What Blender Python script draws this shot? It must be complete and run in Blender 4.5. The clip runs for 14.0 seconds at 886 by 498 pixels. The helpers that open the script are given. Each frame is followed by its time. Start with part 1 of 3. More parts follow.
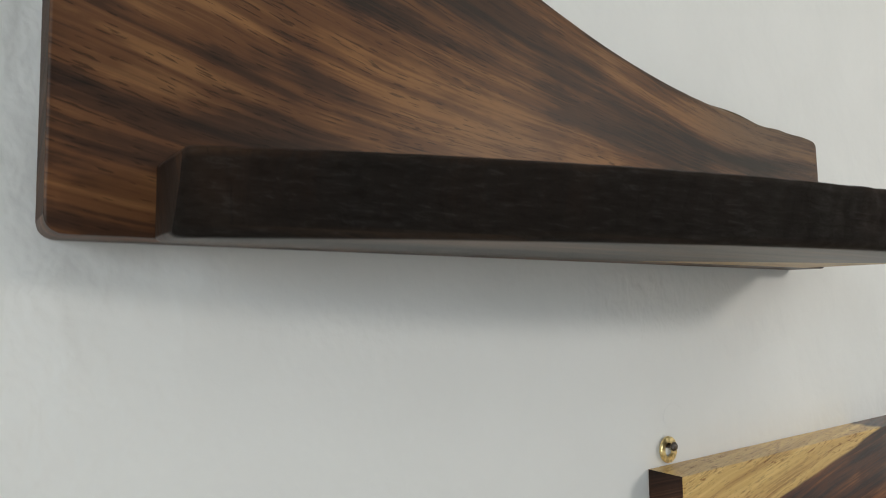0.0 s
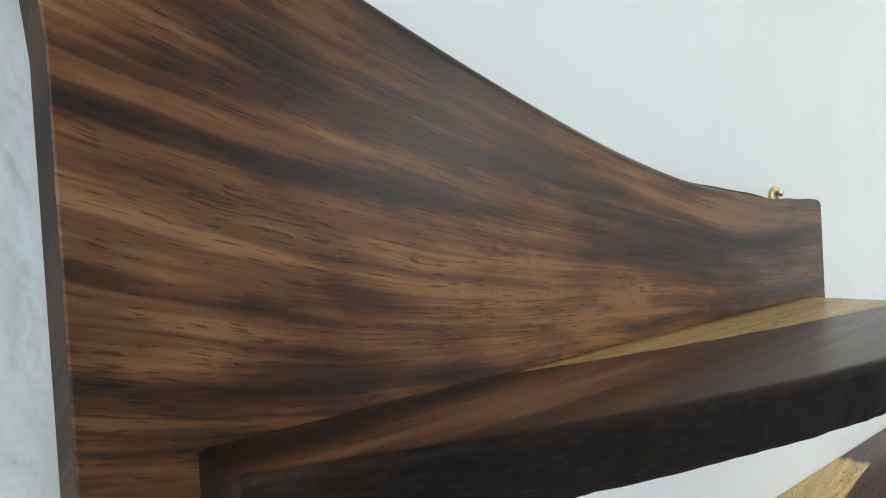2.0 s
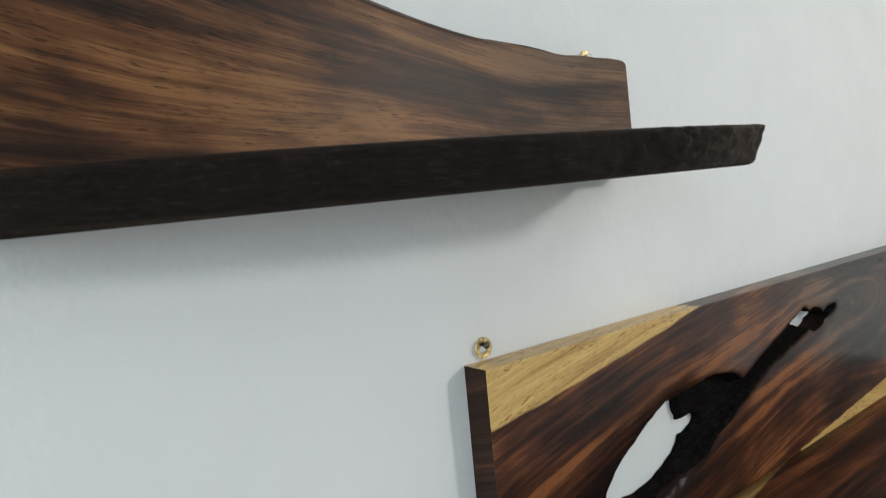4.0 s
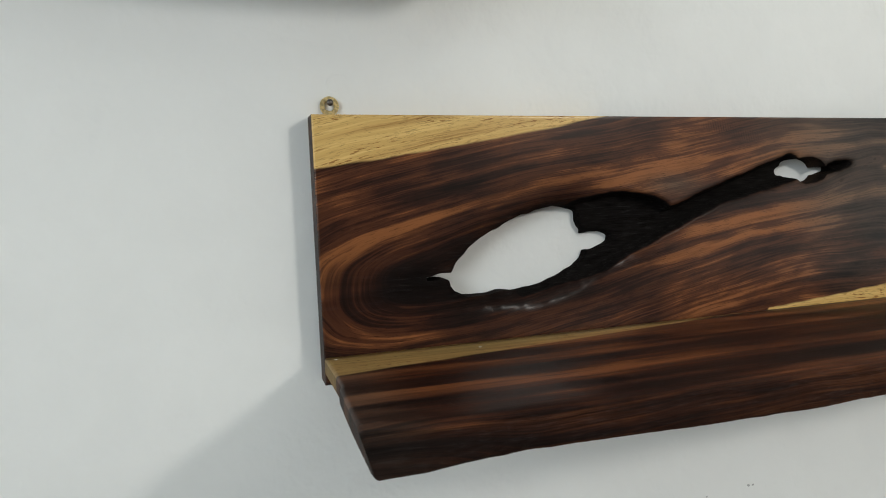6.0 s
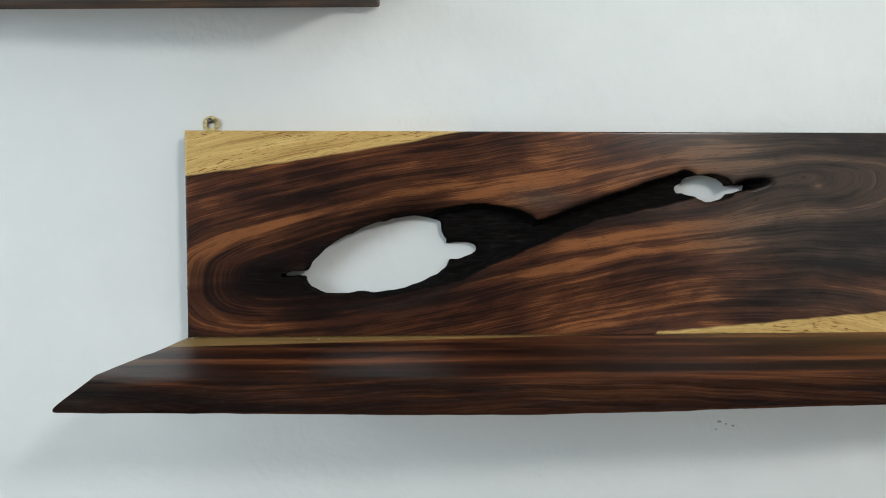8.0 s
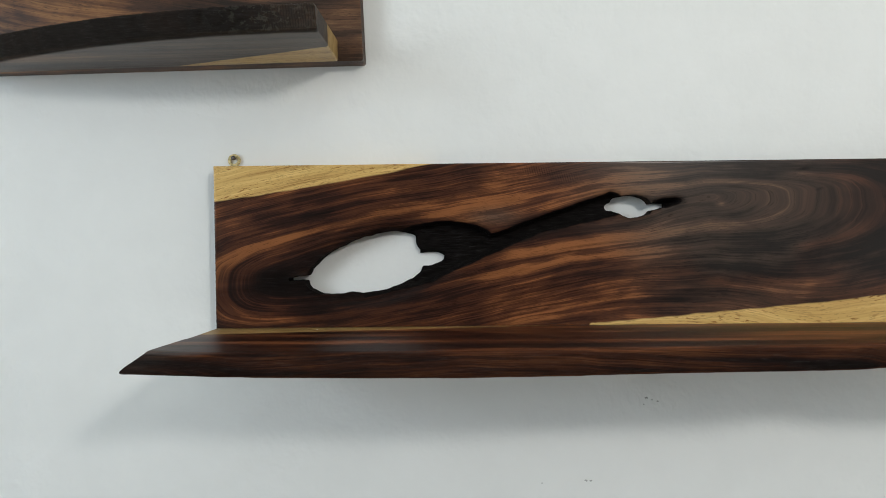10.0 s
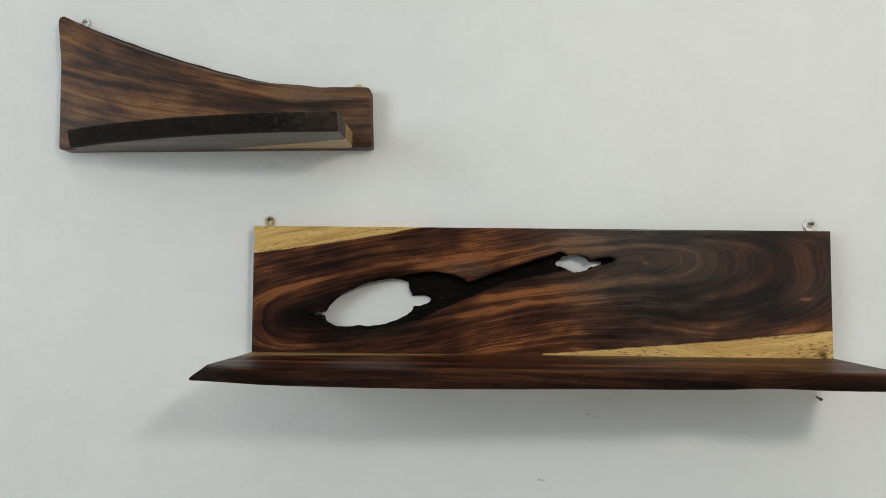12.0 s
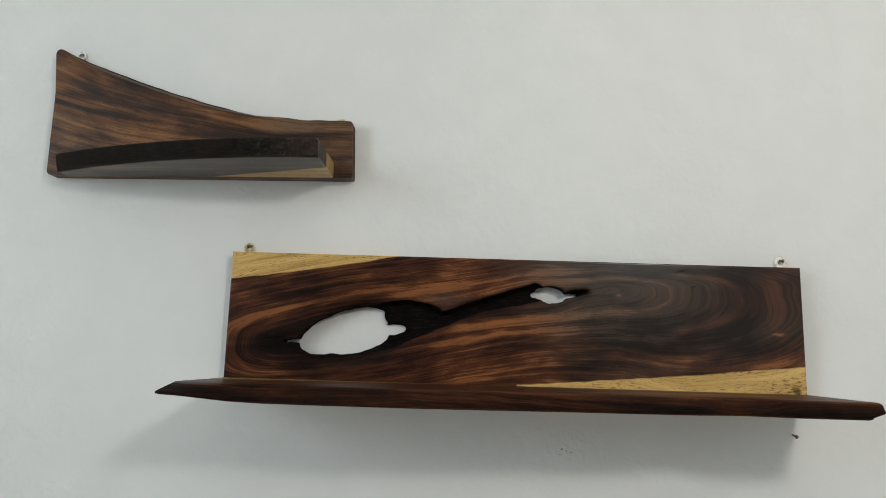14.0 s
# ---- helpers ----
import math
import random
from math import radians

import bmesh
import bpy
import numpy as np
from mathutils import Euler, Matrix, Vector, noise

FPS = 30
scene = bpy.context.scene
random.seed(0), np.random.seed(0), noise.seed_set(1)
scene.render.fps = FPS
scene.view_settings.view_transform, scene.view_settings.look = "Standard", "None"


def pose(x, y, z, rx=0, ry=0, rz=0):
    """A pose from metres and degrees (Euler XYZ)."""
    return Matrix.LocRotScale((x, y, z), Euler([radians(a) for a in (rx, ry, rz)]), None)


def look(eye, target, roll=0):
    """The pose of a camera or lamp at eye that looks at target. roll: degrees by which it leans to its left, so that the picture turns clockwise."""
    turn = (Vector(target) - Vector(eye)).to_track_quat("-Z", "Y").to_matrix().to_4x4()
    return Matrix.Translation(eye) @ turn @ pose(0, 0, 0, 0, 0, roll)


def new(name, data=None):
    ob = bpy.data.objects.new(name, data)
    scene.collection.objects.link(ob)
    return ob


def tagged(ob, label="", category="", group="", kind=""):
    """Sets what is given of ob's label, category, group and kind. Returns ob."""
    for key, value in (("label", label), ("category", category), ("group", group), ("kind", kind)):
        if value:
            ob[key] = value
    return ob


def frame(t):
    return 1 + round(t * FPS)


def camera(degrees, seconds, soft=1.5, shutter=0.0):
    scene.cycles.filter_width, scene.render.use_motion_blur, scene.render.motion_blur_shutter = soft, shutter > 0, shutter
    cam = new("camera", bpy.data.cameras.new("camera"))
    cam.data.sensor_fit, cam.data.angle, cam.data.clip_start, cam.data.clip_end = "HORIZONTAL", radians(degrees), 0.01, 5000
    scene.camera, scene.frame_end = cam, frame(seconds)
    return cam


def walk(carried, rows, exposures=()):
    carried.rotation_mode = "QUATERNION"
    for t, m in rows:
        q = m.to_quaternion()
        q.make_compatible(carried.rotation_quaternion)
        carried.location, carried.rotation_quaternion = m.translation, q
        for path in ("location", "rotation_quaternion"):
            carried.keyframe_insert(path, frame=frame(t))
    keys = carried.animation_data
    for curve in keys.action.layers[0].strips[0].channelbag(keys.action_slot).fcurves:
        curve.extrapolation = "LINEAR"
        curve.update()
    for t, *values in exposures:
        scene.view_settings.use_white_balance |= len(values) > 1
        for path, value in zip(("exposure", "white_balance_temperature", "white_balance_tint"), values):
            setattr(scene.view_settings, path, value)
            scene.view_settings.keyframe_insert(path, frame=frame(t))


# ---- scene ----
cam = camera(67.2, 14.0, 0.6, 0.3)
PATH = [
    (0, (-0.344, -0.261, 1.6), (0.835, 1.346, 1.767), -0.4),
    (0.5, (-0.36, -0.24, 1.638), (0.868, 1.336, 1.727), -1.0),
    (1, (-0.365, -0.226, 1.666), (0.898, 1.325, 1.665), -2.3),
    (1.5, (-0.361, -0.224, 1.692), (0.912, 1.318, 1.664), -2.9),
    (2, (-0.36, -0.226, 1.71), (0.928, 1.304, 1.663), -2.6),
    (2.5, (-0.342, -0.258, 1.724), (0.94, 1.276, 1.676), -3.1),
    (3, (-0.309, -0.282, 1.707), (0.95, 1.269, 1.605), -4.0),
    (3.5, (-0.297, -0.322, 1.672), (0.944, 1.243, 1.564), -4.8),
    (4, (-0.297, -0.372, 1.621), (0.925, 1.204, 1.474), -5.4),
    (4.2, (-0.3, -0.391, 1.608), (0.895, 1.204, 1.449), -5.7),
    (6.3, (-0.024, -0.592, 1.424), (0.47, 1.341, 1.282), -2.5),
    (6.5, (0.002, -0.601, 1.431), (0.428, 1.35, 1.319), -3.0),
    (7, (0.082, -0.62, 1.402), (0.361, 1.36, 1.358), -2.8),
    (7.5, (0.189, -0.651, 1.395), (0.26, 1.347, 1.329), -0.2),
    (8, (0.237, -0.674, 1.402), (0.272, 1.325, 1.346), -0.4),
    (8.2, (0.248, -0.675, 1.405), (0.351, 1.322, 1.369), -0.2),
    (10.3, (0.309, -0.877, 1.4), (0.237, 1.121, 1.384), -0.9),
    (10.5, (0.31, -0.904, 1.411), (0.247, 1.095, 1.383), -0.6),
    (11, (0.3, -0.982, 1.422), (0.235, 1.016, 1.444), -0.2),
    (11.5, (0.322, -1.034, 1.417), (0.239, 0.963, 1.483), 0.4),
    (12, (0.343, -1.073, 1.41), (0.265, 0.923, 1.512), 0.3),
    (12.5, (0.344, -1.09, 1.406), (0.273, 0.903, 1.553), 0.6),
    (13, (0.349, -1.083, 1.393), (0.291, 0.905, 1.601), 0.6),
    (13.5, (0.359, -1.076, 1.363), (0.289, 0.907, 1.615), 1.1),
    (14, (0.373, -1.078, 1.342), (0.309, 0.896, 1.659), 1.5),
]
LIGHT_METER = [
    (0.0, -0.05, 6450, 10), (0.6, 0.11, 6280, 9), (1.2, 0.29, 6050, 6), (1.8, 0.34, 5950, 5), (2.4, 0.27, 5800, 5), (3.0, 0.28, 5780, 5), (3.5, 0.19, 5800, 6), (4.0, 0.04, 6050, 8),
    (6.3, 0.13, 6300, 8), (7.5, 0.27, 6080, 6), (8.2, 0.24, 5950, 6), (10.5, 0.13, 6220, 8), (11.2, 0.06, 6320, 8), (12.5, -0.03, 6330, 8), (14.0, -0.11, 6330, 8),
]
walk(cam, [(t, look(eye, target, roll)) for t, eye, target, roll in PATH], LIGHT_METER)

# ---- room light ----
world = bpy.data.worlds.new("world")
scene.world = world
world.use_nodes = True
wn, wl = world.node_tree.nodes, world.node_tree.links
sky = wn.new("ShaderNodeTexSky")
sky.sky_type, sky.sun_disc = "NISHITA", False
sky.sun_elevation, sky.sun_rotation = radians(40), radians(200)
wl.new(sky.outputs["Color"], wn["Background"].inputs["Color"])
wn["Background"].inputs["Strength"].default_value = 0.1


def lamp(name, kind, place, target, watts, colour, size, size_y=0.0):
    data = bpy.data.lights.new(name, kind)
    data.energy, data.color = watts, colour
    if kind == "AREA":
        data.shape, data.size, data.size_y = "RECTANGLE", size, size_y or size
    else:
        data.shadow_soft_size = size
    ob = new(name, data)
    ob.matrix_world = look(place, target)
    return ob


LAMP_AT = (1.09, -1.62, 2.03)
lamp("room_lamp", "POINT", LAMP_AT, (0, 0, 1.4), 34.8, (1.0, 0.945, 0.865), 0.10)
# assumed source out of view on the left, added to even out the wall
lamp("west_fill_light", "AREA", (-1.97, -1.9, 1.85), (1.2, -1.2, 1.3), 29.5, (0.86, 0.95, 1.0), 1.3, 1.1)


# ---- materials ----
def material(name):
    m = bpy.data.materials.new(name)
    m.use_nodes = True
    nt = m.node_tree
    return m, nt, nt.nodes["Principled BSDF"]


def node(nt, kind, **values):
    n = nt.nodes.new("ShaderNode" + kind)
    for key, value in values.items():
        if key in n.inputs:
            n.inputs[key].default_value = value
    return n


def attribute(nt, name):
    n = nt.nodes.new("ShaderNodeAttribute")
    n.attribute_name = name
    return n.outputs["Fac"]


def math_node(nt, op, a, b=0.0, clamp=False):
    n = nt.nodes.new("ShaderNodeMath")
    n.operation, n.use_clamp = op, clamp
    for k, v in ((0, a), (1, b)):
        if isinstance(v, (int, float)):
            n.inputs[k].default_value = v
        else:
            nt.links.new(v, n.inputs[k])
    return n.outputs[0]


def ramp(nt, fac, stops, smooth=True):
    n = nt.nodes.new("ShaderNodeValToRGB")
    r = n.color_ramp
    r.interpolation = "EASE" if smooth else "LINEAR"
    while len(r.elements) < len(stops):
        r.elements.new(0.5)
    for e, (p, c) in zip(r.elements, stops):
        e.position = p
        e.color = (*c, 1) if len(c) == 3 else c
    nt.links.new(fac, n.inputs["Fac"])
    return n.outputs["Color"]


def mix(nt, kind, fac, a, b):
    n = nt.nodes.new("ShaderNodeMix")
    n.data_type, n.blend_type = "RGBA", kind
    for k, v in ((0, fac), (6, a), (7, b)):
        if isinstance(v, (int, float)):
            n.inputs[k].default_value = v
        elif isinstance(v, tuple):
            n.inputs[k].default_value = (*v, 1)
        else:
            nt.links.new(v, n.inputs[k])
    return n.outputs[2]


def combine(nt, x, y, z=0.0):
    n = nt.nodes.new("ShaderNodeCombineXYZ")
    for k, v in enumerate((x, y, z)):
        if isinstance(v, (int, float)):
            n.inputs[k].default_value = v
        else:
            nt.links.new(v, n.inputs[k])
    return n.outputs[0]


def noise_tex(nt, vector, scale=1.0, detail=3.0, rough=0.5, distort=0.0):
    n = node(nt, "TexNoise", Scale=scale, Detail=detail, Roughness=rough, Distortion=distort)
    nt.links.new(vector, n.inputs["Vector"])
    return n.outputs["Fac"]


def hardwood(name, seed, tones, gloss=0.36, band=1.0, pore=0.5, shine=0.5, reach=2.2, pale_mix=1.0, cloud=0.0, glow=(1, 1, 1), polish=0.0, deep=0.0, streak=0.20, veins=0.4, bold=0.0, lift=0.075, coat_rough=0.24, coat_ior=1.4):
    """Oiled dark hardwood. Its grain runs along the mesh's own coordinates: 'along' and 'across' the fibre, with 'sap'
    for pale sapwood and a mask that darkens edges, hollows and hole walls.
    """
    m, nt, bsdf = material(name)
    along, across, sap, black, ash, hollow, tone = (attribute(nt, k) for k in ("along", "across", "sap", "black", "ash", "hollow", "tone"))
    lichen = attribute(nt, "lichen")
    black = math_node(nt, "MAXIMUM", black, ramp(nt, hollow, [(0.44, (0, 0, 0)), (0.53, (1, 1, 1))]))

    def fibre(a, b, z, detail, rough=0.55, distort=0.0):
        return noise_tex(nt, combine(nt, math_node(nt, "MULTIPLY", along, a), math_node(nt, "MULTIPLY", across, b), seed + z), 1.0, detail, rough, distort)

    broad = fibre(reach, 36 * band, 0.0, 3.0, 0.5, 0.12)
    middle = fibre(3.2, 130 * band, 3.1, 4.0, 0.62, 0.08)
    fine = fibre(9, 640, 7.7, 3.0, 0.62)
    blotch = fibre(9, 26, 12.4, 2.0, 0.5, 0.3)
    pores = math_node(nt, "ADD", fibre(100, 1700, 15.2, 1.0, 0.5), math_node(nt, "MULTIPLY", math_node(nt, "SUBTRACT", fibre(14, 60, 18.9, 1.0), 0.5), 0.25))
    value = math_node(nt, "ADD", math_node(nt, "MULTIPLY", broad, 0.56 + bold), math_node(nt, "MULTIPLY", middle, 0.32))
    value = math_node(nt, "ADD", value, math_node(nt, "MULTIPLY", fine, streak))
    mottle = fibre(26, 110, 41.3, 3.0, 0.6, 0.2)
    value = math_node(nt, "ADD", value, math_node(nt, "MULTIPLY", math_node(nt, "SUBTRACT", blotch, 0.5), 0.22 + 0.25 * cloud))
    value = math_node(nt, "ADD", value, math_node(nt, "MULTIPLY", math_node(nt, "SUBTRACT", mottle, 0.5), 0.06 + 0.34 * cloud))
    value = math_node(nt, "SUBTRACT", value, deep + 0.5 * (streak - 0.20 + bold))
    value = math_node(nt, "ADD", value, math_node(nt, "MULTIPLY", tone, lift))
    heart = ramp(nt, value, [(0.42, tones[0]), (0.50, tones[1]), (0.575, tones[2]), (0.675, tones[3])])
    vein = math_node(nt, "ABSOLUTE", math_node(nt, "SUBTRACT", fibre(3.4, 150 * band, 51.7, 2.0, 0.55, 0.1), 0.5))
    vein = ramp(nt, vein, [(0.012, (1, 1, 1)), (0.045, (0, 0, 0))])
    vein = math_node(nt, "MULTIPLY", vein, ramp(nt, fibre(7, 30, 57.2, 2.0), [(0.40, (0.15, 0.15, 0.15)), (0.62, (1, 1, 1))]))
    heart = mix(nt, "MULTIPLY", math_node(nt, "MULTIPLY", vein, veins), heart, (0.22, 0.16, 0.15))
    grey = ramp(nt, value, [(0.43, (0.014, 0.011, 0.010)), (0.55, (0.050, 0.037, 0.029)), (0.66, (0.120, 0.085, 0.060))])
    heart = mix(nt, "MIX", ash, heart, grey)
    sap_value = math_node(nt, "ADD", math_node(nt, "MULTIPLY", middle, 0.6), math_node(nt, "MULTIPLY", fine, 0.4))
    pale = ramp(nt, sap_value, [(0.33, (0.36, 0.20, 0.060)), (0.47, (0.60, 0.385, 0.130)), (0.62, (0.73, 0.50, 0.185))])
    flecks = ramp(nt, fibre(95, 640, 22.0, 2.0, 0.6), [(0.565, (0, 0, 0)), (0.625, (1, 1, 1))])
    pale = mix(nt, "MULTIPLY", math_node(nt, "MULTIPLY", math_node(nt, "MULTIPLY", flecks, ramp(nt, fibre(12, 90, 61.0, 2.0), [(0.40, (0.1, 0.1, 0.1)), (0.62, (1, 1, 1))])), 0.85), pale, (0.34, 0.20, 0.11))
    sap = math_node(nt, "ADD", sap, math_node(nt, "MULTIPLY", math_node(nt, "SUBTRACT", middle, 0.5), 0.10))
    sap = math_node(nt, "MULTIPLY", ramp(nt, sap, [(0.46, (0, 0, 0)), (0.54, (1, 1, 1))]), pale_mix)
    colour = mix(nt, "MIX", sap, heart, pale)
    ticks = nt.nodes.new("ShaderNodeMath")
    ticks.operation = "SINE"
    nt.links.new(math_node(nt, "ADD", math_node(nt, "MULTIPLY", along, 2300.0), math_node(nt, "MULTIPLY", across, 500.0)), ticks.inputs[0])
    ticks = math_node(nt, "MULTIPLY", math_node(nt, "MULTIPLY", ramp(nt, ticks.outputs[0], [(0.25, (0, 0, 0)), (0.8, (1, 1, 1))]), lichen), 0.7)
    colour = mix(nt, "MULTIPLY", ticks, colour, (0.30, 0.26, 0.24))
    pore_mask = ramp(nt, pores, [(0.635, (0, 0, 0)), (0.665, (1, 1, 1))])
    colour = mix(nt, "MULTIPLY", math_node(nt, "MULTIPLY", pore_mask, pore), colour, (0.10, 0.08, 0.075))
    geo = nt.nodes.new("ShaderNodeTexCoord").outputs["Object"]
    stretch = node(nt, "Mapping", Scale=(48, 300, 520))
    nt.links.new(geo, stretch.inputs["Vector"])
    rough_bark = noise_tex(nt, stretch.outputs["Vector"], 1.0, 6.0, 0.7, 0.5)
    dark = ramp(nt, rough_bark, [(0.36, (0.0026, 0.0023, 0.0022)), (0.52, (0.0066, 0.0057, 0.0054)), (0.72, (0.020, 0.0182, 0.0178))])
    spots = ramp(nt, noise_tex(nt, geo, 170.0, 4.0, 0.6, 0.6), [(0.52, (0, 0, 0)), (0.62, (1, 1, 1))])
    dark = mix(nt, "MIX", math_node(nt, "MULTIPLY", math_node(nt, "MULTIPLY", spots, lichen), 0.35), dark, (0.085, 0.086, 0.066))
    colour = mix(nt, "MIX", black, colour, dark)
    nt.links.new(colour, bsdf.inputs["Base Color"])
    gl = math_node(nt, "ADD", math_node(nt, "MULTIPLY", fine, 0.22), gloss - 0.09)
    gl = math_node(nt, "ADD", gl, math_node(nt, "MULTIPLY", black, 0.42))
    nt.links.new(gl, bsdf.inputs["Roughness"])
    nt.links.new(math_node(nt, "MULTIPLY", math_node(nt, "SUBTRACT", 1.0, math_node(nt, "MULTIPLY", black, 0.6)), shine), bsdf.inputs["Specular IOR Level"])
    bsdf.inputs["Specular Tint"].default_value = (*glow, 1)
    nt.links.new(math_node(nt, "MULTIPLY", math_node(nt, "SUBTRACT", 1.0, math_node(nt, "MULTIPLY", black, 1.7), True), polish), bsdf.inputs["Coat Weight"])
    bsdf.inputs["Coat Roughness"].default_value, bsdf.inputs["Coat IOR"].default_value = coat_rough, coat_ior
    height = math_node(nt, "SUBTRACT", math_node(nt, "MULTIPLY", fine, 0.9), math_node(nt, "MULTIPLY", pore_mask, 0.9))
    height = math_node(nt, "ADD", height, math_node(nt, "MULTIPLY", math_node(nt, "MULTIPLY", rough_bark, black), 5.0))
    b = node(nt, "Bump", Strength=0.25, Distance=0.0006)
    nt.links.new(height, b.inputs["Height"])
    nt.links.new(b.outputs["Normal"], bsdf.inputs["Normal"])
    return m


BROWN = ((0.0062, 0.0029, 0.0025), (0.0235, 0.0085, 0.0056), (0.076, 0.0250, 0.0115), (0.265, 0.098, 0.0330))
LEDGE = ((0.0070, 0.0032, 0.0028), (0.024, 0.0078, 0.0049), (0.074, 0.0220, 0.0090), (0.20, 0.068, 0.024))
WARM = ((0.0170, 0.0088, 0.0066), (0.049, 0.0202, 0.0104), (0.116, 0.0470, 0.0180), (0.235, 0.110, 0.0405))
MAHOGANY = ((0.011, 0.0055, 0.0045), (0.032, 0.0135, 0.008), (0.080, 0.032, 0.0145), (0.18, 0.083, 0.038))
GLOW = (1.0, 0.84, 0.68)
wood_low = hardwood("dark_rain_tree_wood", 0.0, BROWN, 0.42, 0.78, 0.45, 0.08, 1.6, 1.0, 0.30, GLOW, 0.55, -0.018, 0.22, 0.35, -0.20, 0.068, 0.24, 1.5)
wood_ledge = hardwood("dark_ledge_wood", 31.0, LEDGE, 0.42, 1.0, 0.3, 0.08, 2.0, 0.5, 0.15, GLOW, 0.14, -0.002, 0.28, 0.6, 0.06, 0.075, 0.30, 1.4)
wood_up = hardwood("brown_walnut_wood", 57.0, WARM, 0.42, 1.25, 0.62, 0.14, 2.4, 1.0, 0.55, GLOW, 0.28, -0.006, 0.20, 0.25, -0.10, 0.060, 0.40, 1.5)
wood_up_ledge = hardwood("brown_ledge_wood", 83.0, MAHOGANY, 0.40, 1.2, 0.5, 0.45, 2.2, 0.8, 0.2, GLOW, 0.25, 0.010, 0.26, 0.5, 0.0, 0.075, 0.25, 1.4)


def plaster(name, tone):
    m, nt, bsdf = material(name)
    geo = nt.nodes.new("ShaderNodeTexCoord").outputs["Object"]
    big = noise_tex(nt, geo, 2.3, 3.0, 0.5)
    patch = noise_tex(nt, geo, 14.0, 4.0, 0.55, 0.2)
    grit = noise_tex(nt, geo, 220.0, 3.0, 0.6)
    c = ramp(nt, math_node(nt, "ADD", math_node(nt, "MULTIPLY", big, 0.6), math_node(nt, "MULTIPLY", patch, 0.4)),
             [(0.35, tuple(v * 0.95 for v in tone)), (0.65, tone)])
    nt.links.new(c, bsdf.inputs["Base Color"])
    bsdf.inputs["Roughness"].default_value = 0.72
    split = nt.nodes.new("ShaderNodeSeparateXYZ")
    nt.links.new(geo, split.inputs[0])
    rough_side = ramp(nt, math_node(nt, "ADD", math_node(nt, "MULTIPLY", split.outputs["X"], -1.0), math_node(nt, "MULTIPLY", patch, 0.3)), [(0.38, (0.14, 0.14, 0.14)), (0.52, (0.95, 0.95, 0.95))])
    for cx, cz, wide, tall in ((0.06, 1.595, 0.17, 0.035), (0.545, 1.205, 0.05, 0.03)):
        d = math_node(nt, "ADD", math_node(nt, "POWER", math_node(nt, "DIVIDE", math_node(nt, "ABSOLUTE", math_node(nt, "SUBTRACT", split.outputs["X"], cx)), wide), 2.0),
                      math_node(nt, "POWER", math_node(nt, "DIVIDE", math_node(nt, "ABSOLUTE", math_node(nt, "SUBTRACT", split.outputs["Z"], cz)), tall), 2.0))
        d = math_node(nt, "ADD", d, math_node(nt, "MULTIPLY", patch, 0.9))
        rough_side = math_node(nt, "MAXIMUM", rough_side, math_node(nt, "MULTIPLY", math_node(nt, "SUBTRACT", 1.45, d, True), 1.1))
    smear = node(nt, "Mapping", Scale=(75, 75, 58), Rotation=(0, 0.5, 0))
    nt.links.new(geo, smear.inputs["Vector"])
    ridge = noise_tex(nt, smear.outputs["Vector"], 1.0, 2.5, 0.5, 0.25)
    h = math_node(nt, "ADD", math_node(nt, "MULTIPLY", patch, 1.0), math_node(nt, "MULTIPLY", grit, 0.06))
    h = math_node(nt, "ADD", h, math_node(nt, "MULTIPLY", math_node(nt, "MULTIPLY", ridge, rough_side), 1.0))
    b = node(nt, "Bump", Strength=0.45, Distance=0.006)
    nt.links.new(h, b.inputs["Height"])
    nt.links.new(b.outputs["Normal"], bsdf.inputs["Normal"])
    return m


def metal(name, colour, rough):
    m, nt, bsdf = material(name)
    geo = nt.nodes.new("ShaderNodeTexCoord").outputs["Object"]
    n = noise_tex(nt, geo, 400, 3.0)
    nt.links.new(ramp(nt, n, [(0.35, tuple(v * 0.6 for v in colour)), (0.6, colour)]), bsdf.inputs["Base Color"])
    bsdf.inputs["Metallic"].default_value, bsdf.inputs["Roughness"].default_value = 1.0, rough
    return m


wall_paint = plaster("white_wall_plaster", (0.80, 0.80, 0.78))
ceiling_paint = plaster("white_ceiling_paint", (0.82, 0.82, 0.80))
# assumed floor colour, raised so bounce fills the undersides of the shelves
floor_bounce = plaster("pale_bounce_floor", (0.62, 0.60, 0.57))
# assumed dark surface, out of view, so the gloss mirrors little from the front
unseen_dark = plaster("unseen_dark_wall", (0.085, 0.07, 0.06))
brass = metal("yellow_brass", (0.95, 0.76, 0.38), 0.34)
nickel = metal("nickel_plate", (0.85, 0.83, 0.78), 0.34)
chip_grey = plaster("grey_plaster_chip", (0.42, 0.42, 0.40))
steel = metal("dark_steel", (0.16, 0.14, 0.13), 0.4)


# ---- mesh helpers ----
def part(name, bm, mat, parent=None, label="", smooth=False):
    me = bpy.data.meshes.new(name)
    bm.to_mesh(me)
    bm.free()
    me.materials.append(mat)
    if smooth:
        me.polygons.foreach_set("use_smooth", [True] * len(me.polygons))
    ob = new(name, me)
    if parent:
        ob.parent = parent
        ob.matrix_parent_inverse = parent.matrix_world.inverted()
    if label:
        tagged(ob, label)
    return ob


def box(bm, a, b):
    vs = [bm.verts.new((x, y, z)) for x in (a[0], b[0]) for y in (a[1], b[1]) for z in (a[2], b[2])]
    for f in ((0, 1, 3, 2), (4, 6, 7, 5), (0, 4, 5, 1), (2, 3, 7, 6), (0, 2, 6, 4), (1, 5, 7, 3)):
        bm.faces.new([vs[i] for i in f])


